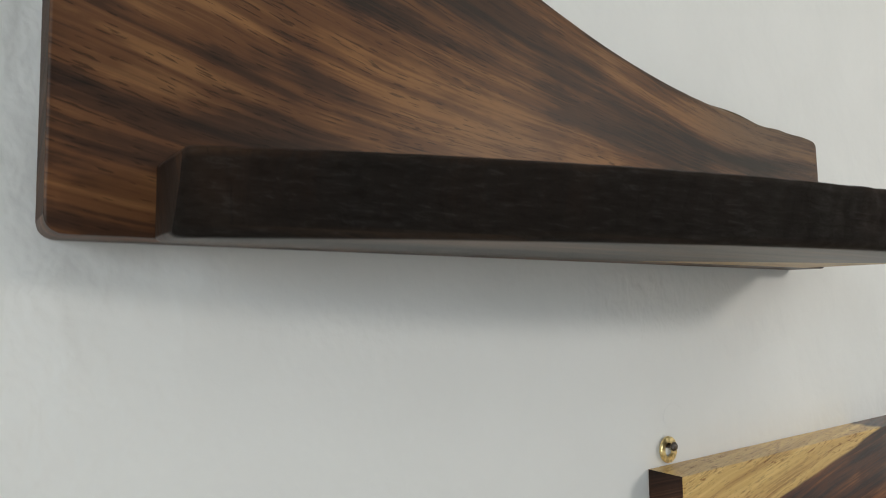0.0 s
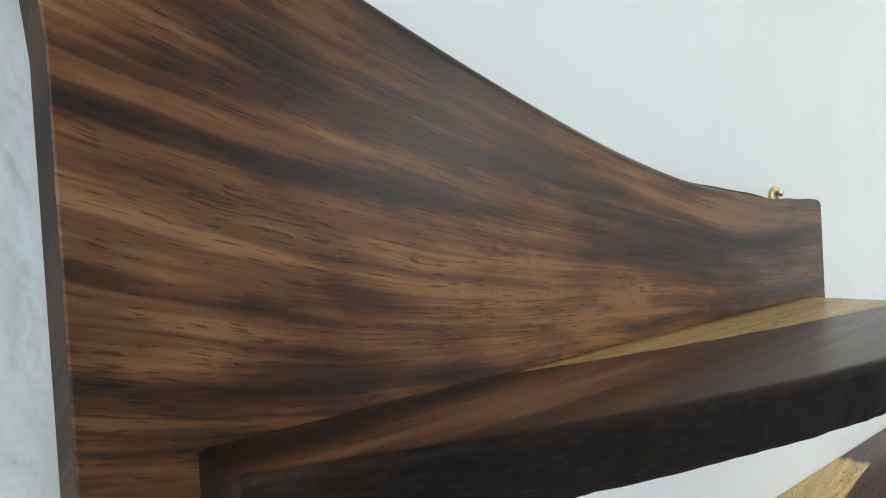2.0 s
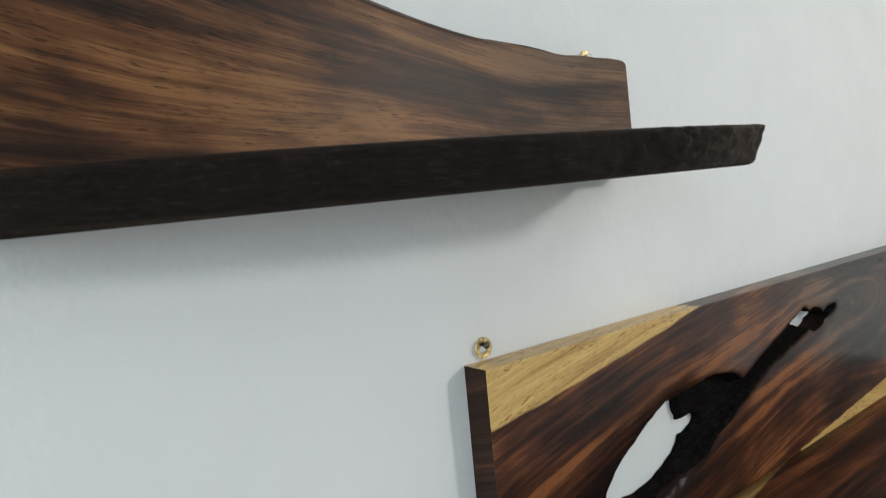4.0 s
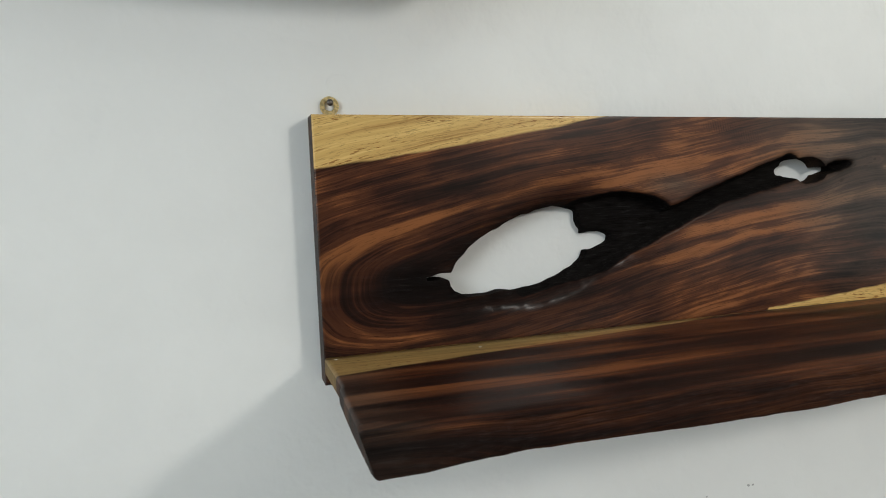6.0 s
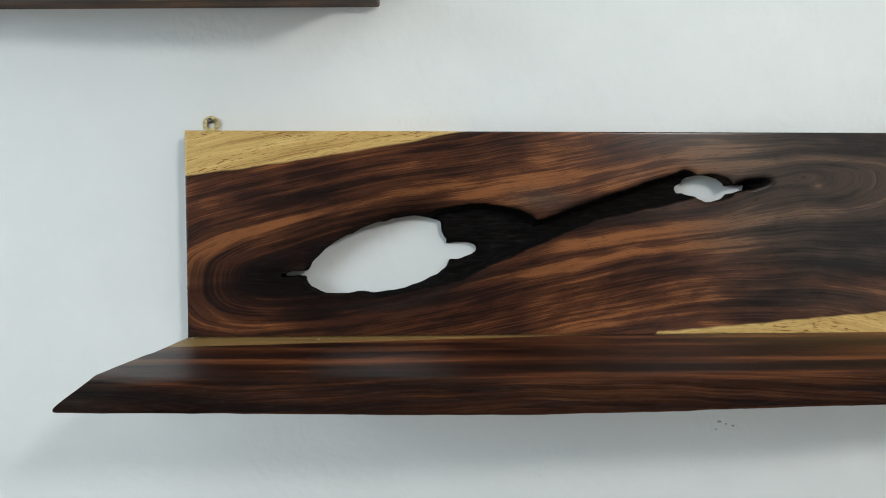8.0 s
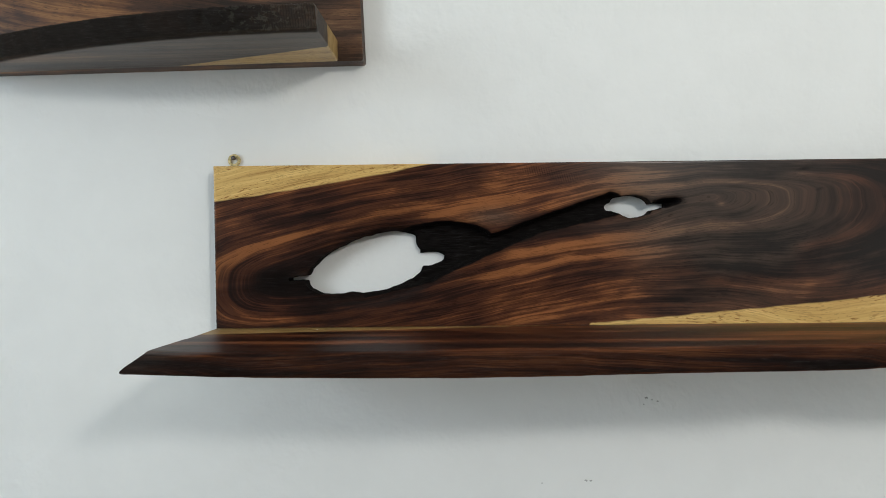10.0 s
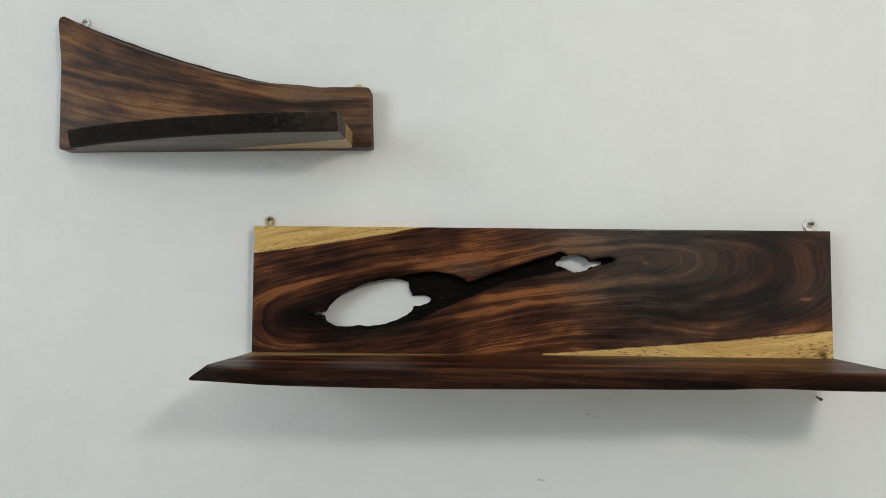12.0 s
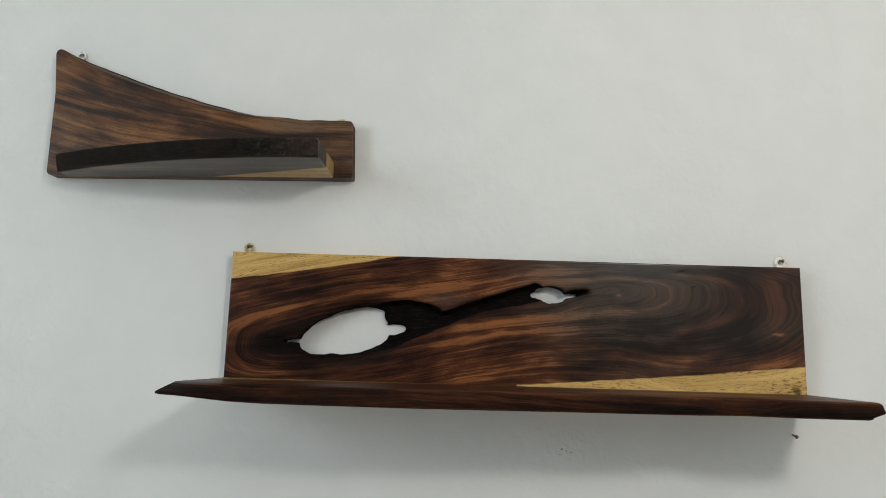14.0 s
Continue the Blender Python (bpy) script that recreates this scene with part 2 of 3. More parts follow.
def smoothstep(a, b, x):
    t = np.clip((x - a) / (b - a), 0, 1)
    return t * t * (3 - 2 * t)


def wiggle(x, y, scale, seed):
    return np.array([noise.noise(Vector((a * scale, b * scale, seed))) for a, b in zip(np.ravel(x), np.ravel(y))]).reshape(np.shape(x))


def ellipse(x, z, cx, cz, a, b, degrees):
    """About the signed distance from a turned ellipse: negative inside."""
    c, s = math.cos(radians(degrees)), math.sin(radians(degrees))
    u, v = (x - cx) * c + (z - cz) * s, -(x - cx) * s + (z - cz) * c
    k = np.hypot(u / a, v / b)
    return (k - 1) * k / np.maximum(np.hypot(u / a**2, v / b**2), 1e-6)


def capsule(x, z, p, q, rp, rq):
    dx, dz = q[0] - p[0], q[1] - p[1]
    t = np.clip(((x - p[0]) * dx + (z - p[1]) * dz) / (dx * dx + dz * dz), 0, 1)
    return np.hypot(x - p[0] - t * dx, z - p[1] - t * dz) - (rp + (rq - rp) * t)


def steps(length, near, far):
    """Samples from 0 to length, close together at both ends."""
    inner = np.linspace(near[-1], length - near[-1], max(2, int(round((length - 2 * near[-1]) / far))))
    return np.concatenate([near[:-1], inner, [length - v for v in near[:-1]][::-1]])


def store(me, name, values):
    me.attributes.new(name, "FLOAT", "POINT").data.foreach_set("value", np.asarray(values, np.float32))


def slab(name, mat, parent, left, right, low, high, thick, grain, relief=None, hole=None, soft=0.002, label="", cell=0.0026):
    """An upright board against the wall: its outline from left(z) to right(z) and from low(x) to high(x), softened front edges,
    a carved front (relief) and natural openings right through it (hole < 0)."""
    near = [0.0, 0.0006, 0.0013, 0.0024, 0.0045]
    zs0, zs1 = low(0.5 * (left(0) + right(0))), 0.2
    us = steps(right(0) - left(0), near, cell)
    us = us / us[-1]
    vs = steps(zs1, near, cell) / zs1
    X = np.zeros((len(us), len(vs)))
    Z = np.zeros_like(X)
    for i, u in enumerate(us):
        x0 = left(0) + (right(0) - left(0)) * u
        Z[i] = low(x0) + (high(x0) - low(x0)) * vs
        X[i] = left(Z[i]) + (right(Z[i]) - left(Z[i])) * u
    U, V = np.meshgrid(us, vs, indexing="ij")
    H = np.array([high(left(0) + (right(0) - left(0)) * u) - low(left(0) + (right(0) - left(0)) * u) for u in us])[:, None]
    W = right(0) - left(0)
    keep = np.ones((len(us) - 1, len(vs) - 1), bool)
    if hole:
        g = hole(X, Z)
        inside = g < 0
        keep = ~(inside[:-1, :-1] & inside[1:, :-1] & inside[:-1, 1:] & inside[1:, 1:])
        for _ in range(4):
            e = 0.0004
            g = hole(X, Z)
            gx, gz = (hole(X + e, Z) - g) / e, (hole(X, Z + e) - g) / e
            n = np.maximum(gx**2 + gz**2, 0.05)
            pull = np.where(inside, -g / n, 0.0)
            pull = np.clip(pull, -0.004, 0.004)
            X, Z = X + pull * gx, Z + pull * gz
    edge = np.minimum(np.minimum(U, 1 - U) * W, np.minimum(V, 1 - V) * H)
    q = np.clip(1 - edge / soft, 0, 1)
    Y = -thick + soft * (1 - np.sqrt(1 - q**2 * 0.96))
    if relief is not None:
        Y = Y + relief(X, Z)
    Y = np.minimum(Y, -0.0025)
    n = X.size
    ids = np.arange(n).reshape(X.shape)
    front = np.stack([X, Y, Z], -1).reshape(-1, 3)
    back = front.copy()
    back[:, 1] = -0.0008
    quads = np.stack([ids[:-1, :-1], ids[1:, :-1], ids[1:, 1:], ids[:-1, 1:]], -1)[keep]
    edges = {}
    for a, b, c, d in quads.tolist():
        for s, t in ((a, b), (b, c), (c, d), (d, a)):
            edges[(s, t)] = edges.get((s, t), 0) + 1
    rim = [(s, t) for (s, t) in edges if (t, s) not in edges]
    along, across, sap, black, ash, hollow, tone = (np.broadcast_to(v, X.shape).ravel() for v in grain(X, Z))
    cols = {"along": [along, along], "across": [across, across], "sap": [sap, sap], "black": [black, black], "ash": [ash, ash], "hollow": [hollow, hollow], "tone": [tone, tone]}
    extra, sides, tags = [], [], []
    nx, nz = X.shape
    for s, t in rim:
        k = 2 * n + len(extra)
        extra += [front[t], front[s], back[s], back[t]]
        sides.append((k, k + 1, k + 2, k + 3))
        i0, i1 = s // nz, t // nz
        outer_end = i0 == i1 and i0 in (0, nx - 1)
        outer = outer_end or (s % nz == t % nz and s % nz in (0, nz - 1))
        for v, deep in ((t, 0.0), (s, 0.0), (s, 1.0), (t, 1.0)):
            if outer_end:
                tags.append((front[v][2] * 0.3, across[v] + 0.3 * deep * thick, 0.0, 0.35, 0.35, 0.0, 0.0))
            else:
                # walls of the openings get one fixed dark value
                tags.append((along[v], across[v] + thick * deep, sap[v], black[v] if outer else 0.85, ash[v], hollow[v], tone[v]))
    tags = np.array(tags)
    faces = quads.tolist() + (quads[:, ::-1] + n).tolist() + sides
    me = bpy.data.meshes.new(name)
    me.from_pydata(np.concatenate([front, back, np.array(extra)]).tolist(), [], faces)
    for k, (key, val) in enumerate(cols.items()):
        store(me, key, np.concatenate([*val, tags[:, k]]))
    me.polygons.foreach_set("use_smooth", [True] * len(quads) + [False] * (len(faces) - len(quads)))
    me.materials.append(mat)
    used = bmesh.new()
    used.from_mesh(me)
    bmesh.ops.delete(used, geom=[v for v in used.verts if not v.link_faces], context="VERTS")
    used.to_mesh(me)
    used.free()
    ob = new(name, me)
    ob.parent = parent
    ob.matrix_parent_inverse = parent.matrix_world.inverted()
    return tagged(ob, label)


def ledge(name, mat, parent, x0, x1, back, reach, top, bottom, bulge, grain, label="", bow=None, end_black=0.4):
    """A shelf board with a live front edge: reach(x) is how far its upper edge stands off the wall, bulge(x, k) moves the edge
    in and out down its height (k from 0 at the top to 1 at the bottom)."""
    near = [0.0, 0.0007, 0.0016, 0.003]
    xs = x0 + steps(x1 - x0, near, 0.0022)
    deep = [1 - (1 - k) ** 1.3 for k in np.linspace(0, 1, 26)]
    down = np.linspace(0, 1, 12)
    rows, tags = [], []
    for x in xs:
        end = max(0.0, 1 - min(x - x0, x1 - x) / 0.003)
        inset = 0.0022 * (1 - math.sqrt(1 - end**2 * 0.96))
        r = reach(x)
        zt, zb = top(x) - inset, bottom(x) + inset
        loop, tag = [], []
        for k in deep:
            y = back + (r - inset + bulge(x, 0) - back) * k
            loop.append((x, -y, zt - 0.0015 * max(0.0, (k - 0.97) / 0.03)))
            tag.append((y, 0.0))
        for k in down[1:-1]:
            y = r - inset + bulge(x, k)
            loop.append((x, -y, zt - 0.0015 + (zb - zt + 0.003) * k))
            tag.append((y + 0.02 * k, 1.0))
        for k in reversed(deep):
            y = back + (r - inset + bulge(x, 1) - back) * k
            loop.append((x, -y, zb + 0.0015 * max(0.0, (k - 0.97) / 0.03)))
            tag.append((y, 0.0))
        if bow:
            loop = [(a + bow(a - x0, -b, (c - zb) / (zt - zb)), b, c) for a, b, c in loop]
        rows.append(loop)
        tags.append(tag)
    P = np.array(rows)
    n = P.shape[1]
    faces = []
    for i in range(len(xs) - 1):
        for j in range(n):
            k = (j + 1) % n
            faces.append((i * n + j, i * n + k, (i + 1) * n + k, (i + 1) * n + j))
    half = len(deep)
    ends = []
    for side, (base, flip) in enumerate(((0, True), ((len(xs) - 1) * n, False))):
        ends += list(range(base, base + n))
        base = (len(xs) + side) * n
        for j in range(n // 2 - 1):
            f = (base + j, base + j + 1, base + n - 2 - j, base + n - 1 - j)
            faces.append(f[::-1] if flip else f)
    me = bpy.data.meshes.new(name)
    flat = P.reshape(-1, 3)
    me.from_pydata(np.concatenate([flat, flat[ends]]).tolist(), [], faces)
    Q = np.array(tags)
    vals = grain(P[..., 0], Q[..., 0], P[..., 2], Q[..., 1])
    for key, val in zip(("along", "across", "sap", "black", "ash", "lichen"), vals):
        val = np.broadcast_to(val, P.shape[:2]).ravel()
        tip = val[ends]
        if key == "black":
            tip = np.maximum(tip * 0.6, end_black)
        store(me, key, np.concatenate([val, tip]))
    caps = 2 * (n // 2 - 1)
    me.polygons.foreach_set("use_smooth", [True] * (len(faces) - caps) + [False] * caps)
    me.materials.append(mat)
    me.validate()
    bm = bmesh.new()
    bm.from_mesh(me)
    bmesh.ops.recalc_face_normals(bm, faces=bm.faces)
    bm.to_mesh(me)
    bm.free()
    ob = new(name, me)
    ob.parent = parent
    ob.matrix_parent_inverse = parent.matrix_world.inverted()
    return tagged(ob, label)


def tube(bm, path, radius, closed=False, sides=10):
    """A round rod along a path of points."""
    path = [Vector(p) for p in path]
    rings = []
    count = len(path)
    for i, p in enumerate(path):
        a = path[i - 1] if i or closed else p
        b = path[(i + 1) % count] if i < count - 1 or closed else p
        d = (b - a).normalized()
        side = d.cross(Vector((0, 1, 0)) if abs(d.y) < 0.9 else Vector((1, 0, 0))).normalized()
        up = d.cross(side)
        r = radius[i] if isinstance(radius, (list, tuple)) else radius
        rings.append([bm.verts.new(p + r * (math.cos(t) * side + math.sin(t) * up)) for t in np.linspace(0, 2 * math.pi, sides, endpoint=False)])
    for i in range(count if closed else count - 1):
        a, b = rings[i], rings[(i + 1) % count]
        for j in range(sides):
            bm.faces.new((a[j], a[(j + 1) % sides], b[(j + 1) % sides], b[j]))
    if not closed:
        bm.faces.new(rings[0][::-1])
        bm.faces.new(rings[-1])


# ---- the room ----
def room_box(name, a, b, mat, label):
    bm = bmesh.new()
    box(bm, a, b)
    return tagged(part(name, bm, mat), label, kind="structure")


north = room_box("wall_north", (-2.1, 0.0, 0.0), (2.5, 0.15, 2.8), wall_paint, "white plastered wall with uneven trowel marks")
room_box("wall_east", (2.5, -6.0, 0.0), (2.65, 0.15, 2.8), wall_paint, "plain white plastered side wall")
# added unseen wall, dark and far back to dim reflections on the boards
room_box("wall_south", (-2.1, -6.15, 0.0), (2.65, -6.0, 2.8), unseen_dark, "unseen wall behind the viewer, made dark to weaken reflections in the wood")
room_box("floor", (-2.1, -6.15, -0.1), (2.65, 0.15, 0.0), floor_bounce, "unseen floor of the room, kept pale to bounce light upwards")
room_box("ceiling", (-2.1, -6.15, 2.8), (2.65, 0.15, 2.9), ceiling_paint, "plain white painted ceiling of the room")
# unseen west wall; its opening is assumed, to go with the fill light
bm = bmesh.new()
for a, b in (((-2.1, -6.0, 0), (-2.0, 0.0, 1.1)), ((-2.1, -6.0, 2.4), (-2.0, 0.0, 2.8)), ((-2.1, -6.0, 1.1), (-2.0, -2.55, 2.4)), ((-2.1, -1.25, 1.1), (-2.0, 0.0, 2.4))):
    box(bm, a, b)
tagged(part("wall_west", bm, wall_paint), "unseen white plastered side wall with an assumed opening for the fill light", kind="structure")


# ---- lower shelf: long straight board with natural holes ----
def shelf_base(name, place, label):
    ob = new(name)
    ob.empty_display_size = 0.05
    ob.location = place
    bpy.context.view_layer.update()
    return tagged(ob, label, "shelf")


low_shelf = shelf_base("wall_shelf", (0.45, 0, 1.277), "long dark hardwood wall shelf with two natural knot holes")
LOW_T = 0.025


def low_hole(x, z):
    body = np.minimum(ellipse(x, z, 0.183, 1.378, 0.075, 0.0305, 20), ellipse(x, z, 0.195, 1.368, 0.062, 0.0255, 10))
    body = np.maximum(body, 0.0165 - np.hypot(x - 0.2635, z - 1.4045))
    body = np.minimum(body, ellipse(x, z, 0.258, 1.3815, 0.025, 0.0088, 5))
    body = np.minimum(body, ellipse(x, z, 0.108, 1.3604, 0.024, 0.0026, 4))
    body = np.minimum(body, ellipse(x, z, 0.127, 1.3615, 0.0165, 0.0070, 12))
    second = np.minimum(np.minimum(ellipse(x, z, 0.511, 1.442, 0.025, 0.0138, -6), ellipse(x, z, 0.494, 1.4430, 0.0145, 0.0055, 4)), ellipse(x, z, 0.536, 1.4412, 0.021, 0.0042, 6))
    g = np.minimum(body, second)
    return g + 0.0008 * np.sin(190 * x + 3 * np.sin(120 * z)) * np.sin(160 * z + 60 * x) + 0.0003 * np.sin(520 * x - 300 * z) * np.sin(410 * z)


def low_channel(x, z):
    c = np.minimum(capsule(x, z, (0.262, 1.372), (0.350, 1.4025), 0.018, 0.0112), capsule(x, z, (0.350, 1.4025), (0.395, 1.4200), 0.0112, 0.0100))
    c = np.minimum(c, capsule(x, z, (0.395, 1.4200), (0.486, 1.4445), 0.0100, 0.0150))
    c = np.minimum(c, ellipse(x, z, 0.280, 1.4035, 0.063, 0.0245, 1))
    c = np.minimum(c, ellipse(x, z, 0.552, 1.4455, 0.019, 0.0058, 8))
    c = np.minimum(c, capsule(x, z, (0.262, 1.368), (0.185, 1.3395), 0.0165, 0.005))
    return c + 0.0004 * np.sin(140 * x + 90 * z) + 0.0002 * np.sin(420 * x + 200 * z)


def low_relief(x, z):
    c = low_channel(x, z)
    h = low_hole(x, z)
    floor = 0.0155 * smoothstep(0.0005, -0.007, c)
    bowl = smoothstep(0.125, 0.235, x + 0.8 * (1.37 - z)) * smoothstep(0.50, 0.40, x) * 0.021 * np.exp(-np.maximum(h, 0) / 0.0065)
    ribs = 0.0003 * smoothstep(0.0, -0.005, c) * np.sin(420 * (z - 0.34 * x) + 5 * np.sin(40 * x))
    return np.minimum(np.maximum(floor, bowl), LOW_T - 0.003) + ribs


def patch(x, z, cx, cz, a, b):
    return np.exp(-((x - cx) / a) ** 2 - ((z - cz) / b) ** 2)


def low_flow(x, z):
    """The run of the grain: rings round the line from the first hollow to the second, drawn out and closed at both ends."""
    p, q = (0.085, 1.362), (0.60, 1.452)
    dx, dz = q[0] - p[0], q[1] - p[1]
    length = math.hypot(dx, dz)
    s = ((x - p[0]) * dx + (z - p[1]) * dz) / length
    v = (-(x - p[0]) * dz + (z - p[1]) * dx) / length + 0.16 * np.maximum(s - length, 0)
    over = np.where(s < 0, -s * 0.52, np.maximum(s - length, 0) * 0.34)
    side = np.where(v < 0, 0.92, 1.06 + 1.15 * smoothstep(0.46, 0.70, x))
    ring = (np.abs(v * side) ** 2.5 + over**2.5 + 1e-6) ** 0.4
    fat = 0.020 * np.exp(-((s - 0.11) / 0.09) ** 2) + 0.006 * np.exp(-((s - 0.43) / 0.05) ** 2)
    ring = ring - fat * np.exp(-ring / 0.05)
    return ring + 0.0038 * wiggle(x, z * 2.4, 9, 1.0) + 0.0013 * wiggle(x, z * 2.4, 24, 5.0), s, v


def stripe(r, centre, width):
    return np.exp(-(((r - centre) / width) ** 2))


def low_tone(x, z, r, v):
    """Bands of golden, red and blackish heartwood that follow the grain, broken up along their length."""
    under, above = smoothstep(0.004, -0.004, v), smoothstep(-0.004, 0.004, v)
    drift = r + 0.012 * wiggle(x, z * 1.5, 8, 33.0)
    worn = 0.65 + 0.9 * wiggle(x, r * 4, 13, 34.0)
    fan = smoothstep(0.29, 0.36, x) * smoothstep(0.58, 0.42, x)
    t = 1.8 * under * fan * (stripe(r, 0.0235, 0.0065) * smoothstep(0.33, 0.38, x) + 0.95 * stripe(r, 0.0410, 0.0070) + 0.45 * stripe(r, 0.0560, 0.0025))
    t = t + 1.25 * above * smoothstep(0.16, 0.34, x) * smoothstep(0.58, 0.42, x) * stripe(r, 0.046, 0.020)
    left = smoothstep(0.30, 0.10, x)
    t = t + above * left * worn * (0.75 * stripe(drift, 0.0440, 0.0085) - 1.1 * stripe(drift, 0.0625, 0.0070) + 0.45 * stripe(drift, 0.077, 0.005))
    t = t + 0.55 * smoothstep(0.080, 0.055, x) * smoothstep(1.345, 1.365, z) * worn * (stripe(drift, 0.0230, 0.0055) + 0.5 * stripe(drift, 0.0350, 0.0030))
    t = t - 1.7 * smoothstep(0.34, 0.20, x) * stripe(r, 0.002, 0.020)
    t = t + 0.65 * under * smoothstep(0.28, 0.14, x) * worn * stripe(drift, 0.0555, 0.0040)
    t = t - 0.8 * under * smoothstep(0.10, 0.28, x) * smoothstep(0.40, 0.32, x) * stripe(r, 0.045, 0.014)
    t = t - 0.7 * smoothstep(0.26, 0.08, x) * smoothstep(1.372, 1.345, z)
    t = t + 0.4 * smoothstep(0.27, 0.38, x) * smoothstep(0.66, 0.50, x)
    right = smoothstep(0.56, 0.70, x)
    t = t + right * worn * (0.9 * stripe(drift, 0.0670, 0.0060) - 0.5 * stripe(drift, 0.0560, 0.0050) - 0.5 * stripe(drift, 0.082, 0.008) - 0.3 * stripe(drift, 0.034, 0.010))
    t = t + 1.1 * above * smoothstep(0.67, 0.71, x) * smoothstep(0.79, 0.75, x) * stripe(drift, 0.0590, 0.0060)
    t = t + 0.6 * smoothstep(0.44, 0.58, x) * smoothstep(0.80, 0.66, x) * under * worn * (0.9 * stripe(drift, 0.0700, 0.0030) + stripe(drift, 0.100, 0.004))
    t = t + 2.2 * patch(x, z, 0.617, 1.443, 0.006, 0.0035) + 2.6 * patch(x, z, 0.862, 1.388, 0.009, 0.0022)
    t = t - 0.25 * smoothstep(0.50, 0.62, x) * smoothstep(0.88, 0.74, x) - 0.45 * smoothstep(0.83, 0.90, x)
    return t + 0.55 * wiggle(x, z * 2.5, 11, 14.0) + 0.35 * wiggle(x, r * 5, 30, 15.0)


def low_grain(x, z):
    across, s, v = low_flow(x, z)
    top = 1.4565 + 0.118 * x + 0.13 * x * x + 0.0022 * wiggle(x, z * 0, 30, 8.0)
    bottom = 1.3005 + 0.0835 * (x - 0.465) + 0.002 * smoothstep(0.74, 0.82, x) + 0.0015 * wiggle(x, z * 0, 40, 9.0)
    sap = np.clip(0.5 + np.maximum(z - top, np.minimum(bottom - z, x - 0.458)) / 0.03, 0, 1)
    dark_end = smoothstep(0.862, 0.885, x) * smoothstep(1.316, 1.304, z) * smoothstep(-0.3, 0.25, wiggle(x, z * 2, 90, 2.0))
    # darker towards the hole edges, over a wider band at the first hole
    first = smoothstep(0.42, 0.34, x)
    rim = (0.55 + 0.30 * first) * np.exp(-np.maximum(low_hole(x, z), 0) / (0.0030 + 0.0165 * first))
    black = np.clip(np.maximum(np.maximum(0.5 * smoothstep(0.006, 0.0, low_channel(x, z)), rim), 0.75 * dark_end), 0, 1)
    black = np.maximum(black, 0.9 * smoothstep(0.0016, 0.0, np.abs(z - 1.3590 - 0.05 * (x - 0.09))) * smoothstep(0.05, 0.085, x) * smoothstep(0.12, 0.10, x))
    for cx, cz, a in ((0.716, 1.484, 0.006), (0.734, 1.459, 0.004), (0.813, 1.449, 0.004), (0.556, 1.4300, 0.003)):
        black = np.maximum(black, 0.8 * patch(x, z - 0.2 * (x - cx), cx, cz, a, 0.0013))
    ash = 0.75 * smoothstep(0.42, 0.56, x + 0.5 * (z - 1.43)) * smoothstep(0.84, 0.68, x) * smoothstep(1.345, 1.40, z - 0.06 * wiggle(x, z, 12, 4.0))
    ash = np.maximum(ash, 0.45 * smoothstep(0.45, 0.6, x) * (0.5 + wiggle(x, z * 2.5, 7, 6.0)))
    ash = np.maximum(ash, 0.65 * patch(x, z, 0.345, 1.432, 0.030, 0.010))
    tone = low_tone(x, z, across, v)
    # the figure is broader round the far end
    calm = 1 - 0.30 * smoothstep(0.45, 0.75, x)
    return x, across * calm, sap, black, np.clip(ash, 0, 1), np.clip(0.5 - low_channel(x, z) / 0.03, 0, 1), tone


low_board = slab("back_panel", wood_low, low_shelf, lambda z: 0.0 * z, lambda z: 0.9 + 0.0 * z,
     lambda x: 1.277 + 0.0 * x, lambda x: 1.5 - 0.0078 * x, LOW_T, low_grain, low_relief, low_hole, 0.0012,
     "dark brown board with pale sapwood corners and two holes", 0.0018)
# faint saw marks across the grain near the top edge
co = np.zeros(3 * len(low_board.data.vertices), np.float32)
low_board.data.vertices.foreach_get("co", co)
cx, cz = co[0::3], co[2::3]
store(low_board.data, "lichen", np.clip(1.3 * patch(cx, cz + 0.1 * (cx - 0.40), 0.398, 1.4865, 0.022, 0.006) + 1.2 * patch(cx, cz, 0.434, 1.4780, 0.016, 0.006) - 0.2, 0, 1) * (0.6 + 0.8 * np.sin(320 * cx + 500 * cz) ** 2))


def low_reach(x):
    r = 0.212 + 0.018 * math.exp(-((x - 0.3) / 0.2) ** 2) - 0.016 * math.exp(-((x - 0.735) / 0.05) ** 2) + 0.036 * math.exp(-(x / 0.06) ** 2)
    return r + 0.0015 * noise.noise(Vector((x * 28, 0.3, 2.0))) + 0.0006 * noise.noise(Vector((x * 110, 0.3, 4.0)))


def low_bulge(x, k):
    tip = math.exp(-(max(x, 0.0) / 0.045) ** 2)
    return -(0.007 + 0.040 * tip) * (1 - k) ** (2 - 0.7 * tip) - 0.006 * max(0.0, k - 0.6) ** 1.5 + 0.0010 * k * noise.noise(Vector((x * 60, k * 5, 1.0)))


def low_end(x, y, h):
    """The end grain bows outwards with a small step half way; underneath, the far end is cut back."""
    foot = -0.016 * float(smoothstep(0.45, 0.10, h)) * max(0.0, 1 - (0.903 - x) / 0.06)
    t = min(1.0, max(0.0, (y - 0.105) / 0.145))
    return foot - (0.0018 * math.sin(math.pi * t) + 0.0045 * t**2 + (0.0018 if y > 0.112 else 0.0)) * max(0.0, 1 - x / 0.06)


